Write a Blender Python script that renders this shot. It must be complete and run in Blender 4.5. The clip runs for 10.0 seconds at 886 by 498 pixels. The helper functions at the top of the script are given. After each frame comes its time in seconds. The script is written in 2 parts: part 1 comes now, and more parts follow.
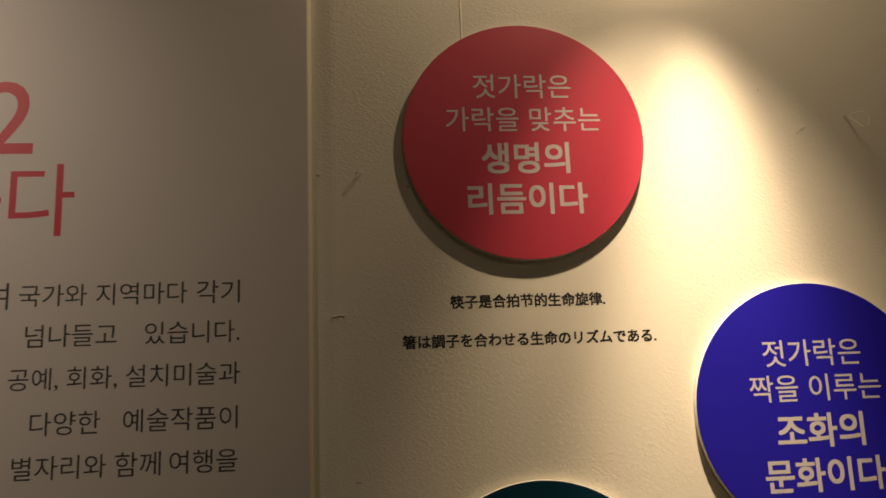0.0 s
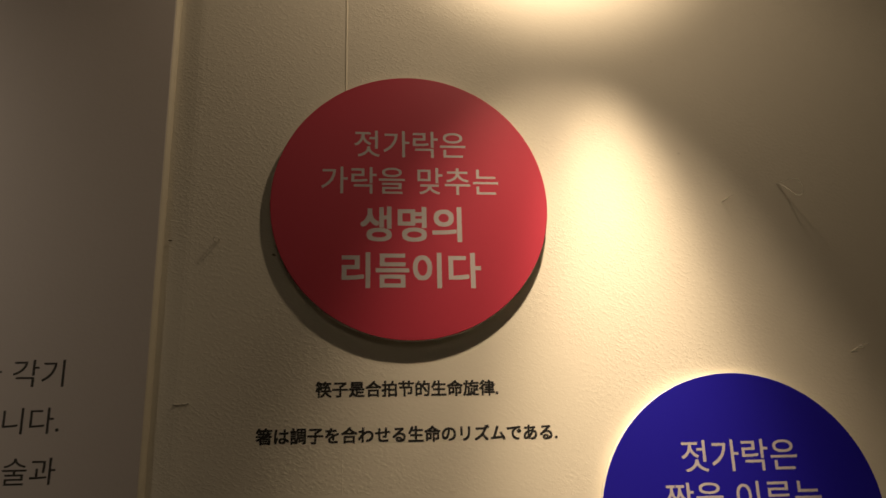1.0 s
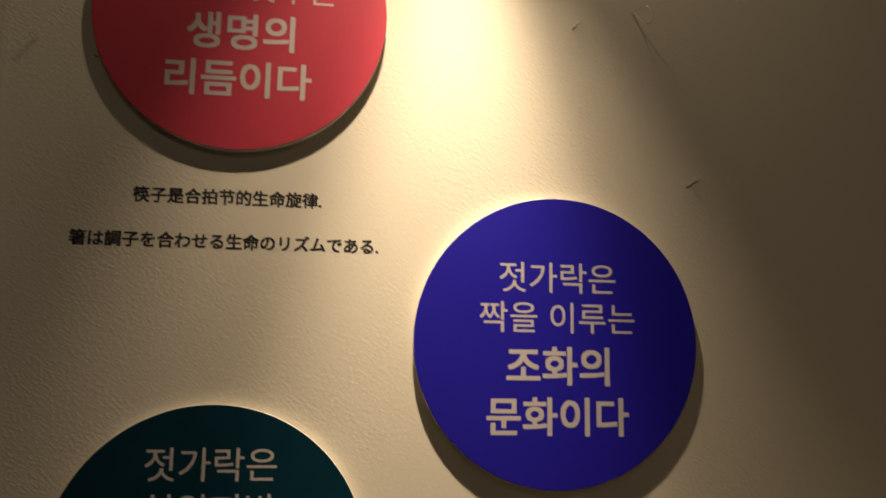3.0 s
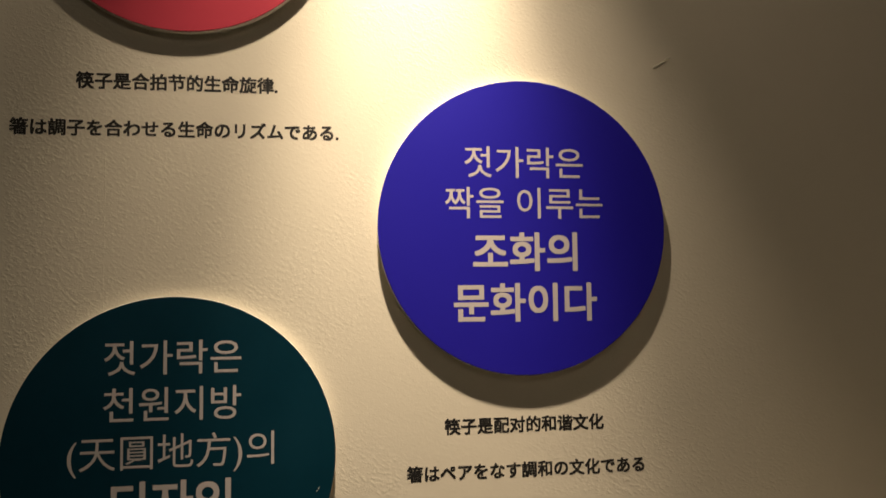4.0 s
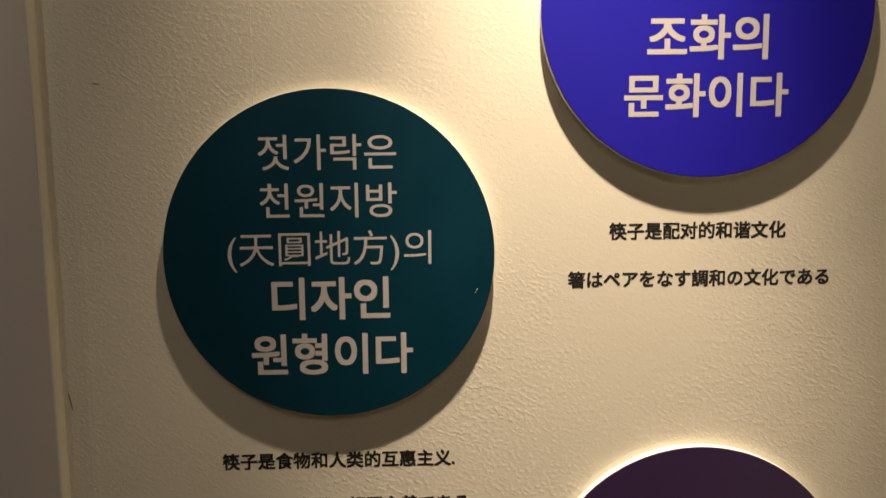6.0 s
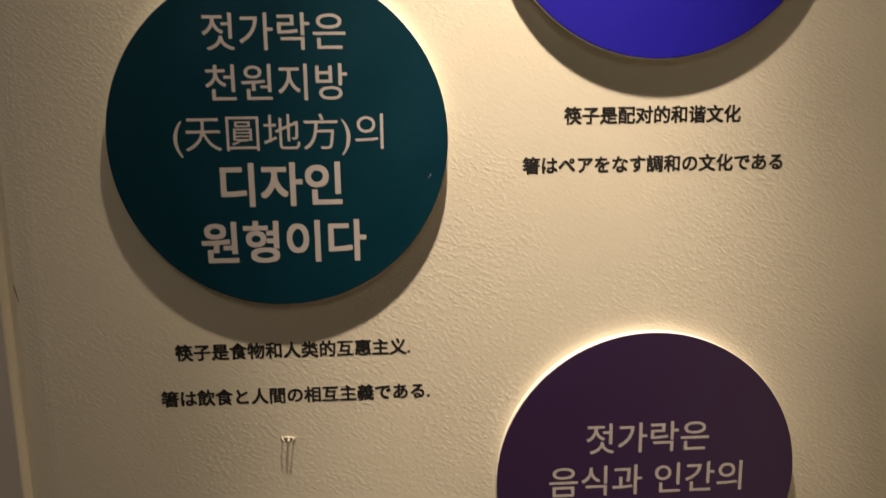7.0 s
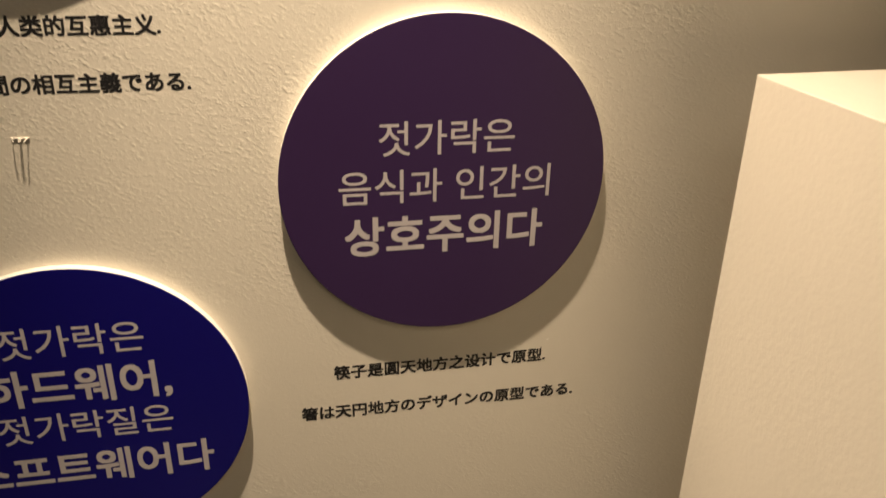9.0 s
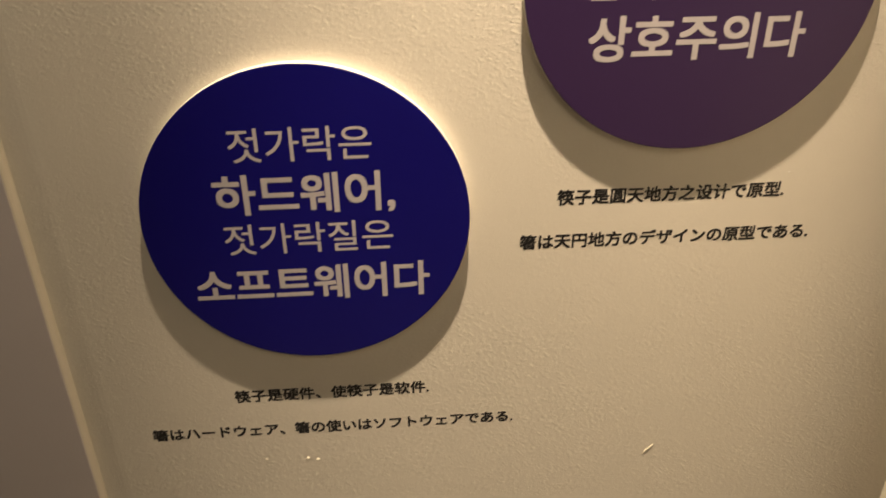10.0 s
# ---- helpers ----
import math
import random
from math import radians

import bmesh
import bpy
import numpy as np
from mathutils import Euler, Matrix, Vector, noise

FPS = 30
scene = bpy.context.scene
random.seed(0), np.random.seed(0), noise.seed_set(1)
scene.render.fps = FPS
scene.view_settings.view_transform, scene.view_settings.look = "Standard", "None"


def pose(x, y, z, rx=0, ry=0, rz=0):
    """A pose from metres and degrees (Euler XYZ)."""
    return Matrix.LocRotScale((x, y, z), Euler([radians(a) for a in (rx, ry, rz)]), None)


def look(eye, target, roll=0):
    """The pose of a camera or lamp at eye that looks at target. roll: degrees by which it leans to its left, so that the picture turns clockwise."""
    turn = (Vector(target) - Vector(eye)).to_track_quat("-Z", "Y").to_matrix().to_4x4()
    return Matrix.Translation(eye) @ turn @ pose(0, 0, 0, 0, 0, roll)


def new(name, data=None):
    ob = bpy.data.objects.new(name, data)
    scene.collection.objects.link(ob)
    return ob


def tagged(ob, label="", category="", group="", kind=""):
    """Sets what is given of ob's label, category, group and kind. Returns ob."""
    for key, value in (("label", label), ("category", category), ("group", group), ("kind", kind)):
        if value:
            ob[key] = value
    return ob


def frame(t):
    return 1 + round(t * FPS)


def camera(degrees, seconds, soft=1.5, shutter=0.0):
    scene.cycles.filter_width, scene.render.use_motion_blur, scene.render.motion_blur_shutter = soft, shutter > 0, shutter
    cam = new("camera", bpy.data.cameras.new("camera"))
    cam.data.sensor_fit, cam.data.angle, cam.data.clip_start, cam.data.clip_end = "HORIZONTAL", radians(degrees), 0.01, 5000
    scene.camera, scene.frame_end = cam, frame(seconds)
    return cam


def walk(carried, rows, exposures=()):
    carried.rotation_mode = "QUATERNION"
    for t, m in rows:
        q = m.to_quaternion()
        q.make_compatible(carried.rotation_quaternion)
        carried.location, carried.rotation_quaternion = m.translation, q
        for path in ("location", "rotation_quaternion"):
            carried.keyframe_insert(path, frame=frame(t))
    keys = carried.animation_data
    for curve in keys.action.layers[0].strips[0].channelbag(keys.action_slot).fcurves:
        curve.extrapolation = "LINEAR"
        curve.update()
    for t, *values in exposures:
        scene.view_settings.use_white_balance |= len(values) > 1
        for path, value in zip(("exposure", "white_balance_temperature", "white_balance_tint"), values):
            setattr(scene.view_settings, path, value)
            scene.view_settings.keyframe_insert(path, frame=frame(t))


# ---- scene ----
cam = camera(58.3, 10.0, soft=1.5, shutter=0.25)
PATH = [
    (0, (-0.048, -0.156, 1.464), (0.154, 1.798, 1.837), -2.2),
    (0.5, (0.013, -0.096, 1.471), (0.24, 1.837, 1.935), -2.2),
    (1, (0.098, -0.049, 1.488), (0.306, 1.862, 2.042), -1.4),
    (1.5, (0.141, -0.033, 1.489), (0.205, 1.88, 2.066), -1.0),
    (2, (0.184, -0.031, 1.482), (0.185, 1.88, 2.072), -0.1),
    (2.5, (0.239, -0.051, 1.438), (0.339, 1.886, 1.928), 0.9),
    (3, (0.263, -0.042, 1.411), (0.516, 1.921, 1.702), 0.9),
    (3.2, (0.274, -0.038, 1.401), (0.566, 1.925, 1.649), 0.6),
    (4.3, (0.267, -0.007, 1.354), (0.592, 1.966, 1.406), -0.8),
    (4.5, (0.261, 0.0, 1.345), (0.518, 1.984, 1.338), -0.7),
    (5, (0.238, 0.014, 1.334), (0.38, 2.006, 1.21), -1.1),
    (5.2, (0.231, 0.02, 1.327), (0.341, 2.012, 1.186), -1.3),
    (6.3, (0.227, 0.046, 1.304), (0.275, 2.024, 1.013), -0.8),
    (6.5, (0.237, 0.045, 1.279), (0.275, 2.02, 0.969), -1.8),
    (7, (0.244, 0.043, 1.258), (0.372, 2.003, 0.879), -0.7),
    (7.5, (0.276, 0.047, 1.232), (0.449, 1.95, 0.641), -1.0),
    (8, (0.313, 0.056, 1.185), (0.588, 1.91, 0.489), 0.3),
    (8.5, (0.351, 0.07, 1.159), (0.698, 1.884, 0.391), -0.1),
    (9, (0.351, 0.097, 1.131), (0.719, 1.874, 0.29), 1.2),
    (9.5, (0.284, 0.102, 1.057), (0.514, 1.866, 0.143), -0.4),
    (10, (0.227, 0.105, 1.009), (0.349, 1.843, 0.029), -0.6),
]
EXPOSURES = [(0, 0.32, 6900, 12), (0.5, 0.08, 6850, 12), (1.5, -0.22, 6700, 12), (2.5, -0.12, 6700, 12), (4.5, 0.70, 6250, 10), (6.5, 1.18, 6200, 11),
             (7.5, 1.28, 6250, 13), (8.0, 1.52, 6250, 13), (9.0, 1.64, 6300, 13), (9.5, 1.76, 6350, 13), (10.0, 2.14, 6400, 13)]
walk(cam, [(t, look(eye, target, roll)) for t, eye, target, roll in PATH], EXPOSURES)

# ---- light ----
WALL = 0.77          # front of the display wall
PROUD = 0.006        # how far the neighbouring panel stands in front of it
DEEP = 0.010         # thickness of the sign discs
LAMP = (0.31, 0.497, 2.22)

world = bpy.data.worlds.new("gallery_air")
scene.world = world
world.use_nodes = True
world.node_tree.nodes["Background"].inputs[0].default_value = (0.9, 0.82, 0.72, 1)
world.node_tree.nodes["Background"].inputs[1].default_value = 0.02


def spot(name, eye, target, watts, degrees, blend, colour, radius):
    d = bpy.data.lights.new(name, "SPOT")
    d.energy, d.spot_size, d.spot_blend, d.color, d.shadow_soft_size = watts, radians(degrees), blend, colour, radius
    ob = new(name, d)
    ob.matrix_world = look(eye, target)
    return ob


WARM = (1.0, 0.775, 0.525)
# one accent lamp close to the wall, tilted steeply down over the discs, with a spread lens: tall fan, core, wide spill and the light that leaks at its back
fan = spot("accent_fan", LAMP, (0.388, WALL, 0.66), 47, 69, 1.0, WARM, 0.017)
fan.matrix_world = fan.matrix_world @ Matrix.Diagonal((0.40, 1, 1, 1))
spot("accent_core", LAMP, (0.358, WALL, 1.36), 22, 55, 1.0, WARM, 0.017)
spot("accent_spill", LAMP, (0.28, WALL, 1.60), 3.1, 172, 0.6, WARM, 0.017)
spot("accent_leak", LAMP, (0.325, WALL, 2.215), 12.0, 90, 0.8, WARM, 0.014)
# added lamp that brightens the plinth, standing in for accent light reaching it
spot("plinth_fill", (-0.40, 0.62, 2.55), (0.83, 0.48, 0.82), 66, 21, 0.9, WARM, 0.03)
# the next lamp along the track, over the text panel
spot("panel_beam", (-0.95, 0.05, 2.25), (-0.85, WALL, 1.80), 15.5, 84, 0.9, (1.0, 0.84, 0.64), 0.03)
# added fill lamp, unseen, for the dim ambient light of the room behind
fill_lamp = bpy.data.lights.new("room_fill", "AREA")
fill_lamp.energy, fill_lamp.color, fill_lamp.size = 4.2, (1.0, 0.80, 0.54), 1.2
fill_ob = new("room_fill", fill_lamp)
fill_ob.matrix_world = look((0.2, -1.6, 2.9), (0.2, -1.6, 0.0))


# ---- materials ----
def mat(name, colour, rough=0.6, vary=0.06, big=3.0, grain=40.0, bump=0.0, bump_scale=200.0, metal=0.0, spec=0.5, second=None, stain=0.0):
    """Paint or plastic with a slow and a fine change of tone, and relief of its own."""
    m = bpy.data.materials.new(name)
    m.use_nodes = True
    n, l = m.node_tree.nodes, m.node_tree.links
    b = n["Principled BSDF"]
    b.inputs["Roughness"].default_value, b.inputs["Metallic"].default_value = rough, metal
    b.inputs["Specular IOR Level"].default_value = spec
    tc = n.new("ShaderNodeTexCoord")
    slow, fine = n.new("ShaderNodeTexNoise"), n.new("ShaderNodeTexNoise")
    for t, s, d in ((slow, big, 4.0), (fine, grain, 3.0)):
        t.inputs["Scale"].default_value, t.inputs["Detail"].default_value = s, d
        l.new(tc.outputs["Object"], t.inputs["Vector"])
    mix = n.new("ShaderNodeMix")
    mix.data_type = "RGBA"
    lo = [c * (1 - vary) for c in colour]
    hi = [min(1, c * (1 + vary)) for c in (second or colour)]
    mix.inputs["A"].default_value, mix.inputs["B"].default_value = (*lo, 1), (*hi, 1)
    add = n.new("ShaderNodeMath")
    add.operation = "MULTIPLY_ADD"
    l.new(fine.outputs["Fac"], add.inputs[0])
    add.inputs[1].default_value = 0.5
    half = n.new("ShaderNodeMath")
    half.operation = "MULTIPLY_ADD"
    l.new(slow.outputs["Fac"], half.inputs[0])
    half.inputs[1].default_value, half.inputs[2].default_value = 1.4, -0.45
    l.new(half.outputs[0], add.inputs[2])
    l.new(add.outputs[0], mix.inputs["Factor"])
    l.new(mix.outputs["Result"], b.inputs["Base Color"])
    rr = n.new("ShaderNodeMapRange")
    rr.inputs["To Min"].default_value, rr.inputs["To Max"].default_value = max(0.02, rough - 0.08), min(1, rough + 0.08)
    l.new(slow.outputs["Fac"], rr.inputs["Value"])
    l.new(rr.outputs["Result"], b.inputs["Roughness"])
    if bump:
        t = n.new("ShaderNodeTexNoise")
        t.inputs["Scale"].default_value, t.inputs["Detail"].default_value = bump_scale, 2.0
        l.new(tc.outputs["Object"], t.inputs["Vector"])
        bp = n.new("ShaderNodeBump")
        bp.inputs["Strength"].default_value, bp.inputs["Distance"].default_value = 1.0, bump
        l.new(t.outputs["Fac"], bp.inputs["Height"])
        l.new(bp.outputs["Normal"], b.inputs["Normal"])
    return m


def stucco(name, colour):
    """Roller-painted wall: small droplets stretched along a slant, rougher in some fields than in others, with faint trowel ridges."""
    m = mat(name, colour, 0.72, 0.035, 2.5, 60, spec=0.3)
    n, l = m.node_tree.nodes, m.node_tree.links
    b = n["Principled BSDF"]
    tc = next(x for x in n if x.type == "TEX_COORD")
    turn = n.new("ShaderNodeMapping")
    turn.vector_type = "TEXTURE"
    turn.inputs["Rotation"].default_value = (0, radians(30), 0)
    turn.inputs["Scale"].default_value = (1.75, 1.0, 0.95)
    l.new(tc.outputs["Object"], turn.inputs["Vector"])
    grain, lumps, field, ridge = (n.new("ShaderNodeTexNoise") for _ in range(4))
    for t, s, d in ((grain, 385, 3.0), (lumps, 760, 2.0), (field, 4.5, 3.0), (ridge, 60.0, 2.0)):
        t.inputs["Scale"].default_value, t.inputs["Detail"].default_value = s, d
        l.new((tc.outputs["Object"] if t in (field, lumps) else turn.outputs["Vector"]), t.inputs["Vector"])
    grain.inputs["Roughness"].default_value = 0.62
    # separate droplets of paint: only the tops of the noise stand up
    drop = n.new("ShaderNodeMapRange")
    drop.interpolation_type = "SMOOTHSTEP"
    drop.inputs["From Min"].default_value, drop.inputs["From Max"].default_value = 0.40, 0.78
    l.new(grain.outputs["Fac"], drop.inputs["Value"])
    # where the roller left more paint
    amount = n.new("ShaderNodeMapRange")
    amount.inputs["From Min"].default_value, amount.inputs["From Max"].default_value = 0.36, 0.64
    amount.inputs["To Min"].default_value, amount.inputs["To Max"].default_value = 0.22, 1.0
    l.new(field.outputs["Fac"], amount.inputs["Value"])
    mul = n.new("ShaderNodeMath")
    mul.operation = "MULTIPLY"
    l.new(drop.outputs["Result"], mul.inputs[0])
    l.new(amount.outputs["Result"], mul.inputs[1])
    soft = n.new("ShaderNodeMath")
    soft.operation = "MULTIPLY_ADD"
    l.new(lumps.outputs["Fac"], soft.inputs[0])
    soft.inputs[1].default_value = 0.30
    l.new(mul.outputs[0], soft.inputs[2])
    rid = n.new("ShaderNodeMath")
    rid.operation = "MULTIPLY_ADD"
    l.new(ridge.outputs["Fac"], rid.inputs[0])
    rid.inputs[1].default_value = 0.16
    l.new(soft.outputs[0], rid.inputs[2])
    bp = n.new("ShaderNodeBump")
    bp.inputs["Strength"].default_value, bp.inputs["Distance"].default_value = 1.0, 0.00026
    l.new(rid.outputs[0], bp.inputs["Height"])
    l.new(bp.outputs["Normal"], b.inputs["Normal"])
    return m


CREAM = stucco("cream_wall_paint", (0.74, 0.70, 0.60))
PANEL = mat("cool_white_panel_paint", (0.58, 0.54, 0.53), 0.55, 0.03, 2.0, 30, bump=0.00012, bump_scale=260)
BEAD = mat("cream_caulk", (0.74, 0.69, 0.56), 0.5, 0.05, 12, 90, bump=0.0003, bump_scale=140)
FOAM = mat("white_foam_board_edge", (0.82, 0.80, 0.74), 0.6, 0.05, 20, 160, bump=0.0001, bump_scale=500)
VINYL = mat("black_cut_vinyl", (0.012, 0.012, 0.013), 0.55, 0.2, 8, 90)
GREYTEXT = mat("charcoal_vinyl", (0.035, 0.032, 0.032), 0.6, 0.15, 8, 90)
WHITE_INK = mat("white_print_ink", (0.51, 0.48, 0.49), 0.55, 0.03, 8, 120)
PINK = mat("crimson_vinyl", (0.50, 0.020, 0.050), 0.5, 0.06, 6, 90)
NYLON = mat("clear_nylon_line", (0.80, 0.78, 0.70), 0.25, 0.05, 30, 200)
NYLON.node_tree.nodes["Principled BSDF"].inputs["Alpha"].default_value = 0.7
STEEL = mat("painted_steel_staple", (0.74, 0.70, 0.62), 0.4, 0.08, 30, 300)
GRIME = mat("grey_scuff", (0.22, 0.19, 0.14), 0.8, 0.2, 40, 300)
PLINTH = mat("matt_cream_plinth_paint", (0.76, 0.71, 0.60), 0.6, 0.04, 5, 60, bump=0.00032, bump_scale=170)
FLOOR = mat("grey_vinyl_floor", (0.16, 0.15, 0.14), 0.45, 0.12, 2, 30, bump=0.0002, bump_scale=90)
DARK = mat("dark_gallery_paint", (0.16, 0.15, 0.14), 0.8, 0.08, 2, 30, bump=0.0002, bump_scale=120)
PRINT = {
    "red": mat("red_printed_film", (0.50, 0.042, 0.078), 0.42, 0.04, 5, 120, bump=0.00003, bump_scale=700, spec=0.35),
    "blue": mat("blue_printed_film", (0.014, 0.0095, 0.37), 0.46, 0.05, 5, 120, bump=0.00003, bump_scale=700, spec=0.35),
    "teal": mat("dark_teal_printed_film", (0.0006, 0.031, 0.056), 0.40, 0.16, 14, 120, bump=0.00003, bump_scale=700, spec=0.35),
    "purple": mat("dark_purple_printed_film", (0.040, 0.019, 0.075), 0.42, 0.06, 5, 120, bump=0.00003, bump_scale=700, spec=0.35),
    "navy": mat("navy_printed_film", (0.0046, 0.0028, 0.155), 0.42, 0.06, 5, 120, bump=0.00003, bump_scale=700, spec=0.35),
}


# ---- building blocks ----
def part(name, bm, material, parent=None, label=""):
    me = bpy.data.meshes.new(name)
    bm.to_mesh(me)
    bm.free()
    me.materials.append(material)
    ob = new(name, me)
    if parent:
        ob.parent = parent
    if label:
        tagged(ob, label)
    return ob


def thing(name, at, label, category, group="", kind=""):
    ob = new(name)
    ob.location = at
    ob.empty_display_size = 0.02
    return tagged(ob, label, category, group, kind)


def box(x0, x1, y0, y1, z0, z1, bevel=0.0, segments=3):
    bm = bmesh.new()
    bmesh.ops.create_cube(bm, size=1)
    bmesh.ops.scale(bm, vec=(x1 - x0, y1 - y0, z1 - z0), verts=bm.verts)
    bmesh.ops.translate(bm, vec=((x0 + x1) / 2, (y0 + y1) / 2, (z0 + z1) / 2), verts=bm.verts)
    if bevel:
        bmesh.ops.bevel(bm, geom=bm.edges[:], offset=bevel, segments=segments, affect="EDGES", profile=0.5)
    return bm


def extrusion(outline, z0, z1, slices=1):
    """A plan outline (x, y), carried from z0 up to z1."""
    bm = bmesh.new()
    rings = [[bm.verts.new((x, y, z0 + (z1 - z0) * k / slices)) for x, y in outline] for k in range(slices + 1)]
    for low, high in zip(rings, rings[1:]):
        for a in range(len(outline)):
            b = (a + 1) % len(outline)
            bm.faces.new((low[a], low[b], high[b], high[a]))
    bm.faces.new(rings[0][::-1])
    bm.faces.new(rings[-1])
    bmesh.ops.recalc_face_normals(bm, faces=bm.faces)
    return bm


def turned(profile, count=160):
    """A profile of (radius, y) turned about the y axis; y grows towards the wall."""
    bm = bmesh.new()
    rings = []
    for r, y in profile:
        rings.append([bm.verts.new((r * math.cos(2 * math.pi * k / count), y, r * math.sin(2 * math.pi * k / count))) for k in range(count)])
    for a, b in zip(rings, rings[1:]):
        for k in range(count):
            j = (k + 1) % count
            f = bm.faces.new((a[k], a[j], b[j], b[k]))
            f.smooth = True
    bm.faces.new(rings[0])
    bm.faces.new(rings[-1][::-1])
    bmesh.ops.recalc_face_normals(bm, faces=bm.faces)
    return bm


def tube(points, radius, sides=6):
    """A round wire through the points."""
    bm = bmesh.new()
    pts = [Vector(p) for p in points]
    rings = []
    for k, p in enumerate(pts):
        way = (pts[min(k + 1, len(pts) - 1)] - pts[max(k - 1, 0)]).normalized()
        side = way.cross(Vector((0.31, 0.2, 0.93))).normalized()
        up = way.cross(side)
        rings.append([bm.verts.new(p + radius * (math.cos(2 * math.pi * s / sides) * side + math.sin(2 * math.pi * s / sides) * up)) for s in range(sides)])
    for a, b in zip(rings, rings[1:]):
        for s in range(sides):
            f = bm.faces.new((a[s], a[(s + 1) % sides], b[(s + 1) % sides], b[s]))
            f.smooth = True
    bm.faces.new(rings[0][::-1])
    bm.faces.new(rings[-1])
    return bm


def bend(a, b, c, d, count=14):
    """Points on a Bezier curve."""
    a, b, c, d = (Vector(p) for p in (a, b, c, d))
    return [(1 - t) ** 3 * a + 3 * t * (1 - t) ** 2 * b + 3 * t * t * (1 - t) * c + t ** 3 * d for t in (k / count for k in range(count + 1))]


def letters(name, body, x0, x1, z, y, material, parent, weight=0.0, thick=0.0001, label="", squeeze=None, heavy=0.0):
    """A line of upright lettering from x0 to x1, its middle at height z, standing on the plane y and facing -y. Places are in the parent's space."""
    c = bpy.data.curves.new(name, "FONT")
    c.body, c.size, c.offset, c.resolution_u = body, 1.0, weight, 4
    tmp = new(name + "_outline", c)
    bpy.context.view_layer.update()
    me = bpy.data.meshes.new_from_object(tmp.evaluated_get(bpy.context.evaluated_depsgraph_get()))
    bpy.data.objects.remove(tmp)
    bpy.data.curves.remove(c)
    bm = bmesh.new()
    bm.from_mesh(me)
    bpy.data.meshes.remove(me)
    bmesh.ops.remove_doubles(bm, verts=bm.verts, dist=1e-5)
    if heavy:
        # dense glyphs are made bolder by a few strokes laid side by side
        first = bm.copy()
        for k, (du, dv) in enumerate(((heavy, heavy), (-heavy, heavy), (heavy, -heavy), (-heavy, -heavy))):
            if k == 0:
                bmesh.ops.translate(bm, vec=(du, dv, 0), verts=bm.verts)
                continue
            old = {v: bm.verts.new((v.co.x + du, v.co.y + dv, 0.25 * k)) for v in first.verts}
            for f in first.faces:
                bm.faces.new([old[v] for v in f.verts])
        first.free()
    xs = [v.co.x for v in bm.verts]
    s = (x1 - x0) / (max(xs) - min(xs))
    tall = s * (squeeze or 1.0)
    mid = 0.375          # middle of a full-height glyph, in ems
    for v in bm.verts:
        v.co = Vector((x0 + s * (v.co.x - min(xs)), y - thick * (1 + v.co.z), z + tall * (v.co.y - mid)))
    ext = bmesh.ops.extrude_face_region(bm, geom=bm.faces[:])
    for v in ext["geom"]:
        if isinstance(v, bmesh.types.BMVert):
            v.co.y = y
    for f in bm.faces:
        f.smooth = False
    bmesh.ops.recalc_face_normals(bm, faces=bm.faces)
    return part(name, bm, material, parent, label)


# ---- the room ----
display = tagged(part("wall_north", extrusion([(-0.1075, 0.7738), (-0.101, 0.7731), (-0.094, 0.7720), (-0.088, 0.7710), (-0.083, 0.7703), (-0.078, WALL), (3.0, WALL), (3.0, 0.90), (-0.1075, 0.90)], 0.0, 3.0), CREAM),
                 "cream roller-painted display wall with orange-peel relief", "wall", kind="structure")
panel_wall = tagged(part("wall_panel", extrusion([(-3.0, WALL - PROUD), (-0.1112, WALL - PROUD), (-0.1108, WALL - PROUD + 0.0005), (-0.1108, 0.90), (-3.0, 0.90)], 0.0, 3.0), PANEL),
                    "smooth cool white text panel set proud of the wall", "wall", kind="structure")
part("edge_strip", extrusion([(-0.1107, WALL - PROUD + 0.0006), (-0.1096, WALL - PROUD + 0.0010), (-0.1078, WALL - PROUD + 0.0032), (-0.1066, WALL - PROUD + 0.0060), (-0.1064, 0.7735), (-0.1107, 0.7735)], 0.0, 3.0), BEAD, panel_wall, "cream edging strip along the panel")
tagged(part("wall_east", box(3.0, 3.12, -3.6, 0.90, 0, 3.0), DARK), "dark painted gallery wall", "wall", kind="structure")
tagged(part("wall_west", box(-3.12, -3.0, -3.6, 0.90, 0, 3.0), DARK), "dark painted gallery wall", "wall", kind="structure")
tagged(part("wall_south", box(-3.12, 3.12, -3.72, -3.6, 0, 3.0), DARK), "dark painted gallery wall behind", "wall", kind="structure")
tagged(part("floor", box(-3.12, 3.12, -3.72, 0.90, -0.10, 0.0), FLOOR), "grey vinyl gallery floor", "floor", kind="structure")
tagged(part("ceiling", box(-3.12, 3.12, -3.72, 0.90, 3.0, 3.12), DARK), "dark painted gallery ceiling", "ceiling", kind="structure")


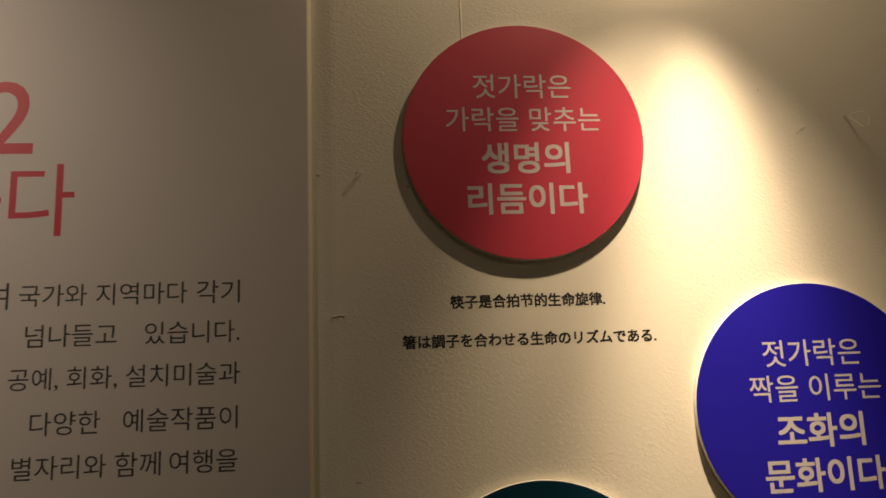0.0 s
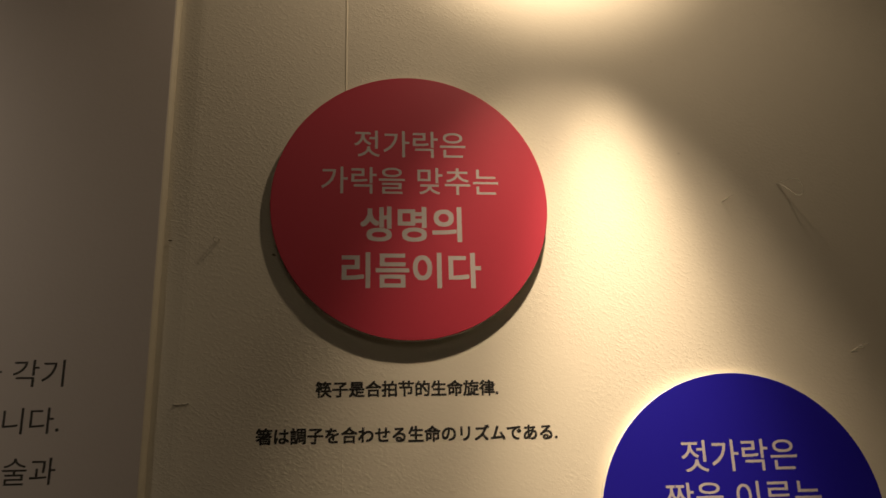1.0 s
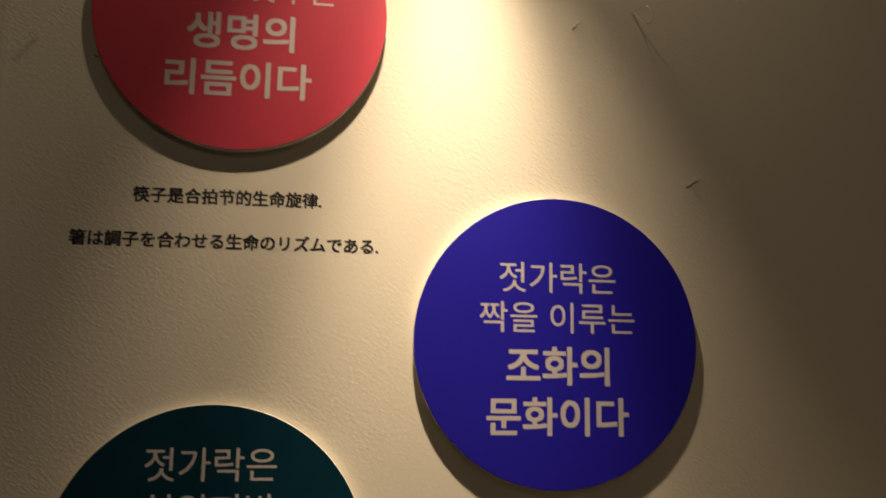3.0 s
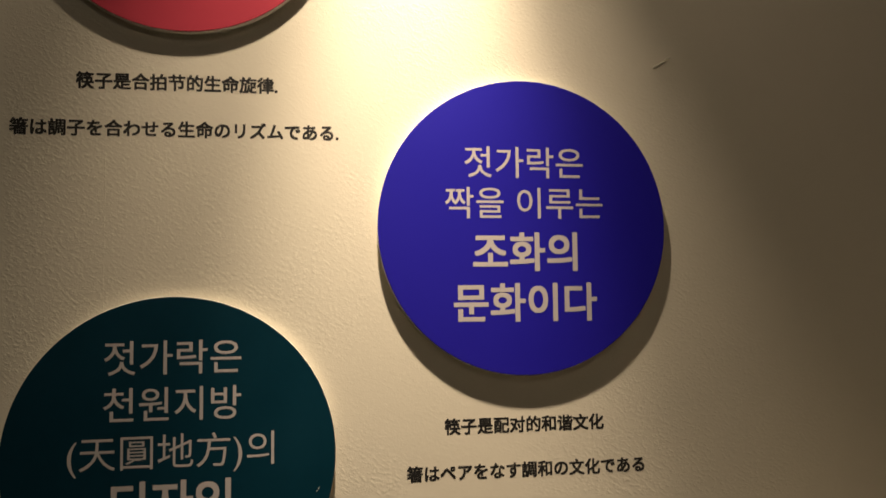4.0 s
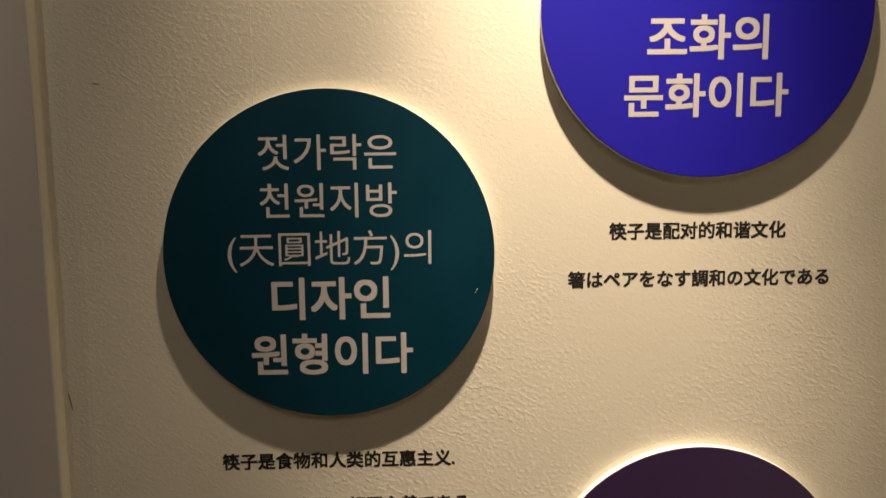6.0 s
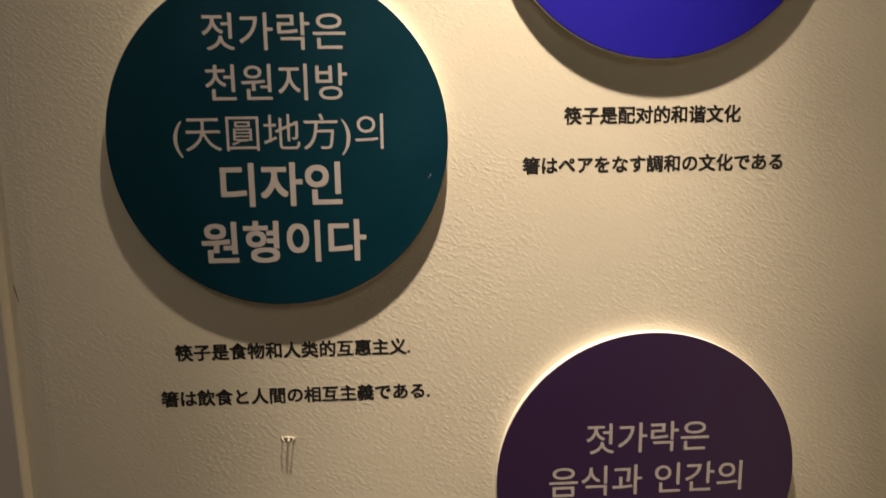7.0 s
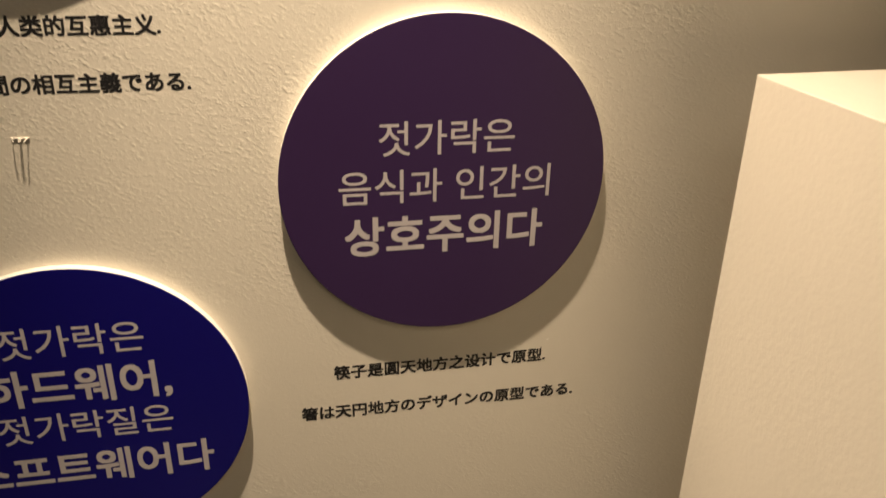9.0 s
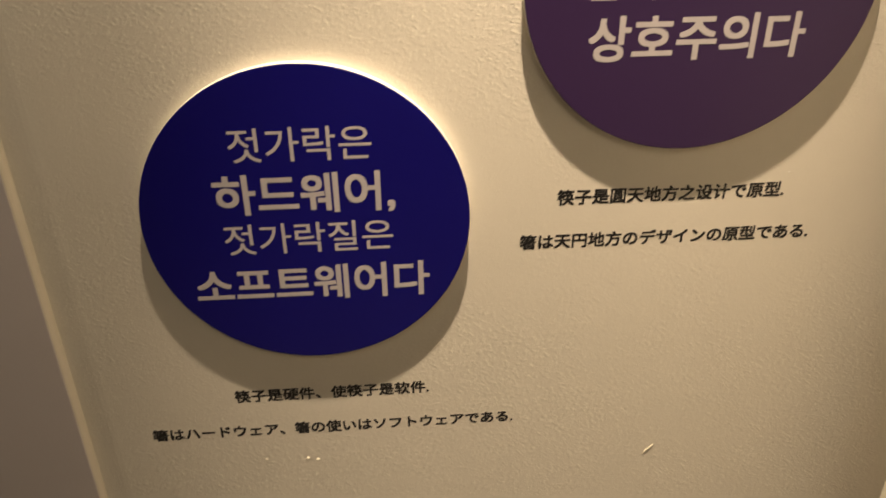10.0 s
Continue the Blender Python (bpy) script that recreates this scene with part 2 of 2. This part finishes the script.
def seam(z0, z1, width, height, steps):
    """A ridge of filler along the board joint, uneven in width."""
    bm = bmesh.new()
    rows = []
    for k in range(steps + 1):
        z = z0 + (z1 - z0) * k / steps
        wob = noise.noise(Vector((0, 0, z * 30)))
        w, h = width * (1 + 0.30 * wob), height * (1 + 0.4 * noise.noise(Vector((5, 0, z * 55))))
        x = 0.0815 + 0.0006 * noise.noise(Vector((9, 0, z * 9)))
        rows.append([bm.verts.new((x + w * u, WALL + 0.0004 - h * v, z)) for u, v in ((-0.5, 0), (-0.34, 0.7), (-0.05, 1), (0.2, 0.75), (0.36, 0.3), (0.5, 0))])
    for a, b in zip(rows, rows[1:]):
        for j in range(5):
            f = bm.faces.new((a[j], b[j], b[j + 1], a[j + 1]))
            f.smooth = True
    bmesh.ops.recalc_face_normals(bm, faces=bm.faces)
    return bm


part("joint_filler", seam(1.905, 3.0, 0.0034, 0.0013, 160), BEAD, display, "ridge of filler on a board joint")
part("joint_filler", seam(1.15, 1.905, 0.0018, 0.00050, 120), CREAM, display, "faint board joint under paint")


def lap_mark(a, b, bow, width, height, seed, steps=40):
    """A low broken ridge where two strokes of the roller met."""
    bm = bmesh.new()
    (ax, az), (bx, bz) = a, b
    along = Vector((bx - ax, 0, bz - az))
    side = Vector((-along.z, 0, along.x)).normalized()
    rows = []
    for k in range(steps + 1):
        t = k / steps
        mid = Vector((ax, 0, az)) + along * t + side * (bow * 4 * t * (1 - t) + 0.0016 * noise.noise(Vector((seed, t * 9, 0))))
        h = 0.55 * height * math.sin(math.pi * t) ** 0.5 * max(0.05, 0.55 + 0.9 * noise.noise(Vector((seed, 3, t * 16))))
        w = width * (1 + 0.4 * noise.noise(Vector((seed, 7, t * 12))))
        rows.append([bm.verts.new((mid.x + side.x * w * u, WALL + 0.0003 - (h + 0.0003) * v, mid.z + side.z * w * u)) for u, v in ((-0.5, 0), (-0.2, 0.8), (0.05, 1), (0.25, 0.6), (0.5, 0))])
    for p, q in zip(rows, rows[1:]):
        for j in range(4):
            f = bm.faces.new((p[j], q[j], q[j + 1], p[j + 1]))
            f.smooth = True
    bmesh.ops.recalc_face_normals(bm, faces=bm.faces)
    return part("lap_mark", bm, CREAM, display, "faint ridge of thicker paint")


lap_mark((0.315, 1.030), (0.420, 1.060), 0.004, 0.0034, 0.00030, 1)
lap_mark((0.288, 0.955), (0.350, 0.952), 0.003, 0.0030, 0.00030, 2)
lap_mark((0.254, 1.036), (0.290, 1.066), 0.002, 0.0040, 0.00040, 3)
lap_mark((0.262, 1.032), (0.300, 1.056), -0.002, 0.0030, 0.00030, 4)
lap_mark((0.500, 1.047), (0.570, 1.060), 0.003, 0.0034, 0.00032, 5)
lap_mark((0.2555, 0.925), (0.2565, 0.972), 0.0005, 0.0014, 0.00018, 6)

# ---- the text panel's writing ----
title = thing("panel_title", (-0.44, WALL - PROUD, 1.75), "crimson vinyl title lettering on the text panel", "lettering")
paragraph = thing("panel_text", (-0.32, WALL - PROUD, 1.50), "charcoal vinyl paragraph lettering on the text panel", "lettering")


def on(ob, name, body, x0, x1, z, y, material, **more):
    o = ob.location
    return letters(name, body, x0 - o.x, x1 - o.x, z - o.z, y - o.y, material, ob, **more)


FACE = WALL - PROUD
on(title, "numeral", "2", -0.4800, -0.4245, 1.8085, FACE, PINK, weight=0.004)
on(title, "syllable", "다", -0.4467, -0.3756, 1.7057, FACE, PINK, weight=0.002, squeeze=1.06)
part("stroke", box(-0.50 + 0.44, -0.4555 + 0.44, -0.0003, 0, -0.0475, -0.0415), PINK, title)
for z, words in (
    (1.5952, (("여", -0.4649, -0.4407), ("국가와", -0.4296, -0.3569), ("지역마다", -0.3468, -0.2469), ("각기", -0.2368, -0.1883))),
    (1.5498, (("넘나들고", -0.4205, -0.3226), ("있습니다.", -0.2923, -0.1883))),
    (1.5028, (("공예,", -0.4356, -0.3831), ("회화,", -0.3740, -0.3205), ("설치미술과", -0.3115, -0.1873))),
    (1.4544, (("다양한", -0.4104, -0.3367), ("예술작품이", -0.3125, -0.1893))),
    (1.4079, (("별자리와", -0.4265, -0.3286), ("함께", -0.3195, -0.2711), ("여행을", -0.2620, -0.1893))),
):
    for word, a, b in words:
        on(paragraph, "word", word, a, b, z, FACE, GREYTEXT, weight=0.001)

# ---- the sign discs and their captions ----
LIGHT, BOLD = 0.004, 0.022


def sign_disc(tone, cx, cz, label, lines, specks=()):
    ob = thing("sign_disc", (cx, WALL, cz), label, "wall sign", "round signs on the display wall")
    part("board", turned([(0.1488, 0.0), (0.1496, -0.001), (0.1500, -DEEP + 0.0012), (0.1494, -DEEP + 0.0005)]), FOAM, ob, "cut white foam board edge")
    part("printed_face", turned([(0.1494, -DEEP + 0.0005), (0.1497, -DEEP + 0.0003), (0.1495, -DEEP), (0.1490, -DEEP - 0.0001)]), PRINT[tone], ob, tone + " printed face")
    for body, width, dz, weight in lines:
        letters("text_line", body, -width / 2, width / 2, dz, -DEEP - 0.0001, WHITE_INK, ob, 0.0 if weight == BOLD else weight, heavy=0.020 if weight == BOLD else 0.0)
    for x, z, long, wide, lean in specks:
        bm = box(-wide / 2, wide / 2, -DEEP - 0.0004, -DEEP, -long / 2, long / 2, 0.00015, 1)
        bmesh.ops.rotate(bm, cent=(0, 0, 0), matrix=Matrix.Rotation(radians(lean), 3, "Y"), verts=bm.verts)
        bmesh.ops.translate(bm, vec=(x, 0, z), verts=bm.verts)
        part("speck", bm, FOAM, ob, "tiny white chip in the printed face")
    return ob


def caption(cx, cz, chinese, japanese):
    ob = thing("wall_caption", (cx, WALL, cz), "two lines of small black vinyl lettering on the wall", "lettering", "captions under the signs")
    for body, dx, width, dz in (chinese, japanese):
        letters("text_line", body, dx - width / 2, dx + width / 2, dz, 0.0, VINYL, ob, heavy=0.027)
    return ob


sign_disc("red", 0.1525, 1.7740, "red round foam board sign with white lettering",
          [("젓가락은", 0.1225, 0.0685, LIGHT), ("가락을 맞추는", 0.1930, 0.0255, LIGHT), ("생명의", 0.1090, -0.0240, BOLD), ("리듬이다", 0.1470, -0.0750, BOLD)])
caption(0.1485, 1.5535, ("筷子是合拍节的生命旋律.", -0.001, 0.187, 0.023), ("箸は調子を合わせる生命のリズムである.", 0.0, 0.304, -0.0225))
sign_disc("blue", 0.4876, 1.4380, "bright blue round foam board sign with white lettering",
          [("젓가락은", 0.1240, 0.0655, LIGHT), ("짝을 이루는", 0.1650, 0.0240, LIGHT), ("조화의", 0.1090, -0.0255, BOLD), ("문화이다", 0.1490, -0.0765, BOLD)])
caption(0.4880, 1.2160, ("筷子是配对的和谐文化", -0.001, 0.166, 0.0225), ("箸はペアをなす調和の文化である", 0.0015, 0.247, -0.0225))
sign_disc("teal", 0.1468, 1.2208, "dark teal round foam board sign with white lettering",
          [("젓가락은", 0.1230, 0.0935, LIGHT), ("천원지방", 0.1230, 0.0505, LIGHT), ("(天圓地方)의", 0.1840, 0.0070, -0.002), ("디자인", 0.1075, -0.0390, BOLD), ("원형이다", 0.1480, -0.0910, BOLD)],
          [(0.1335, -0.0330, 0.0022, 0.0006, 25), (0.1320, -0.0355, 0.0009, 0.0006, 0)])
caption(0.1490, 1.0015, ("筷子是食物和人类的互惠主义.", 0.0, 0.220, 0.0225), ("箸は飲食と人間の相互主義である.", 0.001, 0.254, -0.0225))
sign_disc("purple", 0.4905, 0.8829, "dark purple round foam board sign with white lettering",
          [("젓가락은", 0.1225, 0.0430, LIGHT), ("음식과 인간의", 0.1950, -0.0012, LIGHT), ("상호주의다", 0.1870, -0.0488, BOLD)])
caption(0.4920, 0.6600, ("筷子是圓天地方之设计で原型.", 0.0, 0.220, 0.0235), ("箸は天円地方のデザインの原型である.", 0.0, 0.288, -0.023))
sign_disc("navy", 0.1488, 0.6723, "navy blue round foam board sign with white lettering",
          [("젓가락은", 0.1245, 0.0785, LIGHT), ("하드웨어,", 0.1620, 0.0312, BOLD), ("젓가락질은", 0.1550, -0.0138, LIGHT), ("소프트웨어다", 0.2220, -0.0628, BOLD)])
caption(0.1550, 0.4435, ("筷子是硬件、使筷子是软件.", 0.0, 0.204, 0.0235), ("箸はハードウェア、箸の使いはソフトウェアである.", -0.0005, 0.388, -0.0235))

# ---- the plinth ----
plinth = thing("display_plinth", (0.719, 0.664, 0.0), "plain cream-painted display plinth standing beside the wall", "plinth")
plinth.rotation_euler = (0, 0, radians(2.5))
part("body", box(0.0, 0.40, -0.42, 0.0, 0.0, 0.997, 0.0006, 1), PLINTH, plinth)


# ---- what is left on the wall of older hangings ----
def nylon_loop(x, z, reach, droop, spread, lean, r=0.00052):
    """A loop of fishing line that sticks out of the wall."""
    ob = thing("nylon_loop", (x, WALL, z), "thin clear nylon line loop still fixed in the wall", "fishing line", "leftover hanging lines")
    a, d = (-spread * 0.25, 0.001, 0), (spread * 0.25, 0.001, 0.001)
    out = (lean - spread, -reach * 1.25, -droop), (lean + spread, -reach * 1.25, -droop + spread * 0.5)
    part("line", tube(bend(a, out[0], out[1], d, 26), r), NYLON, ob)
    return ob


def hanging_loop(x, z):
    """A longer loop of stiff line: out of the wall, round and back."""
    ob = thing("nylon_loop", (x, WALL, z), "long pale nylon line loop curling out of the wall", "fishing line", "leftover hanging lines")
    way = bend((0, 0.001, 0), (0.002, -0.018, 0.004), (0.004, -0.030, 0.010), (0.012, -0.034, 0.007), 12)
    way += bend((0.012, -0.034, 0.007), (0.020, -0.038, 0.004), (0.022, -0.038, -0.022), (0.008, -0.032, -0.018), 14)[1:]
    way += bend((0.008, -0.032, -0.018), (-0.001, -0.028, -0.014), (0.003, -0.018, -0.002), (0.004, 0.001, 0.0015), 12)[1:]
    part("line", tube([Vector((0.62 * p.x, 0.92 * p.y, 0.75 * p.z + 0.32 * p.y)) for p in way], 0.00044), NYLON, ob)
    return ob


def wire_ends(x, z, tilt, ends, width, crown=0.0006):
    """A staple with cut ends of line standing out of it. ends: (across, reach, sideways, droop)."""
    ob = thing("wall_staple", (x, WALL, z), "small painted staple with cut nylon ends in the wall", "staple", "leftover staples")
    c, s = math.cos(radians(tilt)), math.sin(radians(tilt))
    h = width / 2
    bar = box(-h, h, -0.0010, 0.0004, -crown, crown, 0.0002, 2)
    bmesh.ops.rotate(bar, cent=(0, 0, 0), matrix=Matrix.Rotation(-radians(tilt), 3, "Y"), verts=bar.verts)
    part("crown", bar, STEEL, ob)
    for u, reach, side, droop in ends:
        p = Vector((u * h * c, 0, u * h * s))
        part("line", tube(bend(p, p + Vector((0, -reach * 0.4, 0)), p + Vector((side * 0.4, -reach * 0.8, -droop * 0.3)), p + Vector((side, -reach, -droop)), 8), 0.00048), NYLON, ob)
    return ob


hanging_loop(0.5770, 1.8060)
wire_ends(0.5115, 1.7855, 36, [(-1, 0.0165, 0.001, 0.001), (1, 0.0145, 0.001, 0.001)], 0.0064, 0.0004)
nylon_loop(-0.0510, 1.7320, 0.015, 0.000, 0.006, 0.0)
wire_ends(0.6420, 1.6145, 32, [(-1, 0.012, 0.000, 0.001), (-0.1, 0.014, 0.001, 0.001), (0.2, 0.013, 0.0, 0.0), (1, 0.012, 0.0, 0.001)], 0.016)
wire_ends(-0.0770, 1.5640, 4, [(-1, 0.010, 0.0, 0.001), (0.2, 0.009, 0.0, 0.0), (1, 0.010, 0.0, 0.001)], 0.014)
wire_ends(0.1400, 0.9360, -2, [(-0.8, 0.0072, 0.0025, 0.001), (-0.05, 0.0080, 0.001, 0.001), (0.1, 0.0075, 0.001, 0.001), (0.75, 0.0085, -0.001, 0.001)], 0.0140)


def nick(x, z, long, wide, turn, material, label, rise=0.0006):
    """A small uneven fleck on the wall."""
    bm = bmesh.new()
    ring, top = [], []
    for k in range(10):
        a = 2 * math.pi * k / 10
        w = 1 + 0.35 * noise.noise(Vector((x * 90 + math.cos(a), z * 90, math.sin(a))))
        ring.append(bm.verts.new((long / 2 * math.cos(a) * w, 0.0002, wide / 2 * math.sin(a) * w)))
        top.append(bm.verts.new((long / 3.4 * math.cos(a) * w, -rise, wide / 3.4 * math.sin(a) * w)))
    for k in range(10):
        bm.faces.new((ring[k], ring[(k + 1) % 10], top[(k + 1) % 10], top[k]))
    bm.faces.new(top)
    bmesh.ops.recalc_face_normals(bm, faces=bm.faces)
    bmesh.ops.rotate(bm, cent=(0, 0, 0), matrix=Matrix.Rotation(radians(turn), 3, "Y"), verts=bm.verts)
    ob = part("paint_fleck", bm, material)
    ob.location = (x, WALL, z)
    return tagged(ob, label, "paint fleck", "flecks on the wall")


nick(0.1210, 0.3755, 0.0045, 0.0032, 20, BEAD, "tiny chipped paint fleck on the wall", 0.0008)
nick(0.1320, 0.3735, 0.0040, 0.0016, 10, BEAD, "tiny paint fleck on the wall", 0.0008)
nick(0.0760, 0.3775, 0.0036, 0.0022, 60, BEAD, "tiny paint fleck on the wall", 0.0008)
nick(0.5070, 0.3590, 0.0200, 0.0011, -48, BEAD, "thin scratch ridge in the paint", 0.0009)
nick(-0.0570, 1.3765, 0.0090, 0.0018, 8, GRIME, "small grey scuff on the wall", 0.0002)
nick(0.3390, 0.3765, 0.0016, 0.0014, 0, GRIME, "tiny dark speck on the wall", 0.0003)
nick(-0.0985, 1.0860, 0.0200, 0.0016, 80, GRIME, "thin dark scratch beside the panel edge", 0.0002)
nick(-0.0990, 1.7330, 0.0050, 0.0018, 5, GRIME, "small chipped dent beside the panel edge", 0.0003)
nick(0.0080, 1.7180, 0.0060, 0.0028, 30, GRIME, "small grey scuff on the wall", 0.0002)
nick(0.4420, 1.9600, 0.0014, 0.0014, 0, GRIME, "tiny dark speck on the wall", 0.0003)
nick(0.4640, 1.8420, 0.0024, 0.0011, -20, GRIME, "tiny dark speck on the wall", 0.0003)
nick(0.6030, 0.7010, 0.0016, 0.0014, 0, FOAM, "tiny pale speck on the wall", 0.0006)
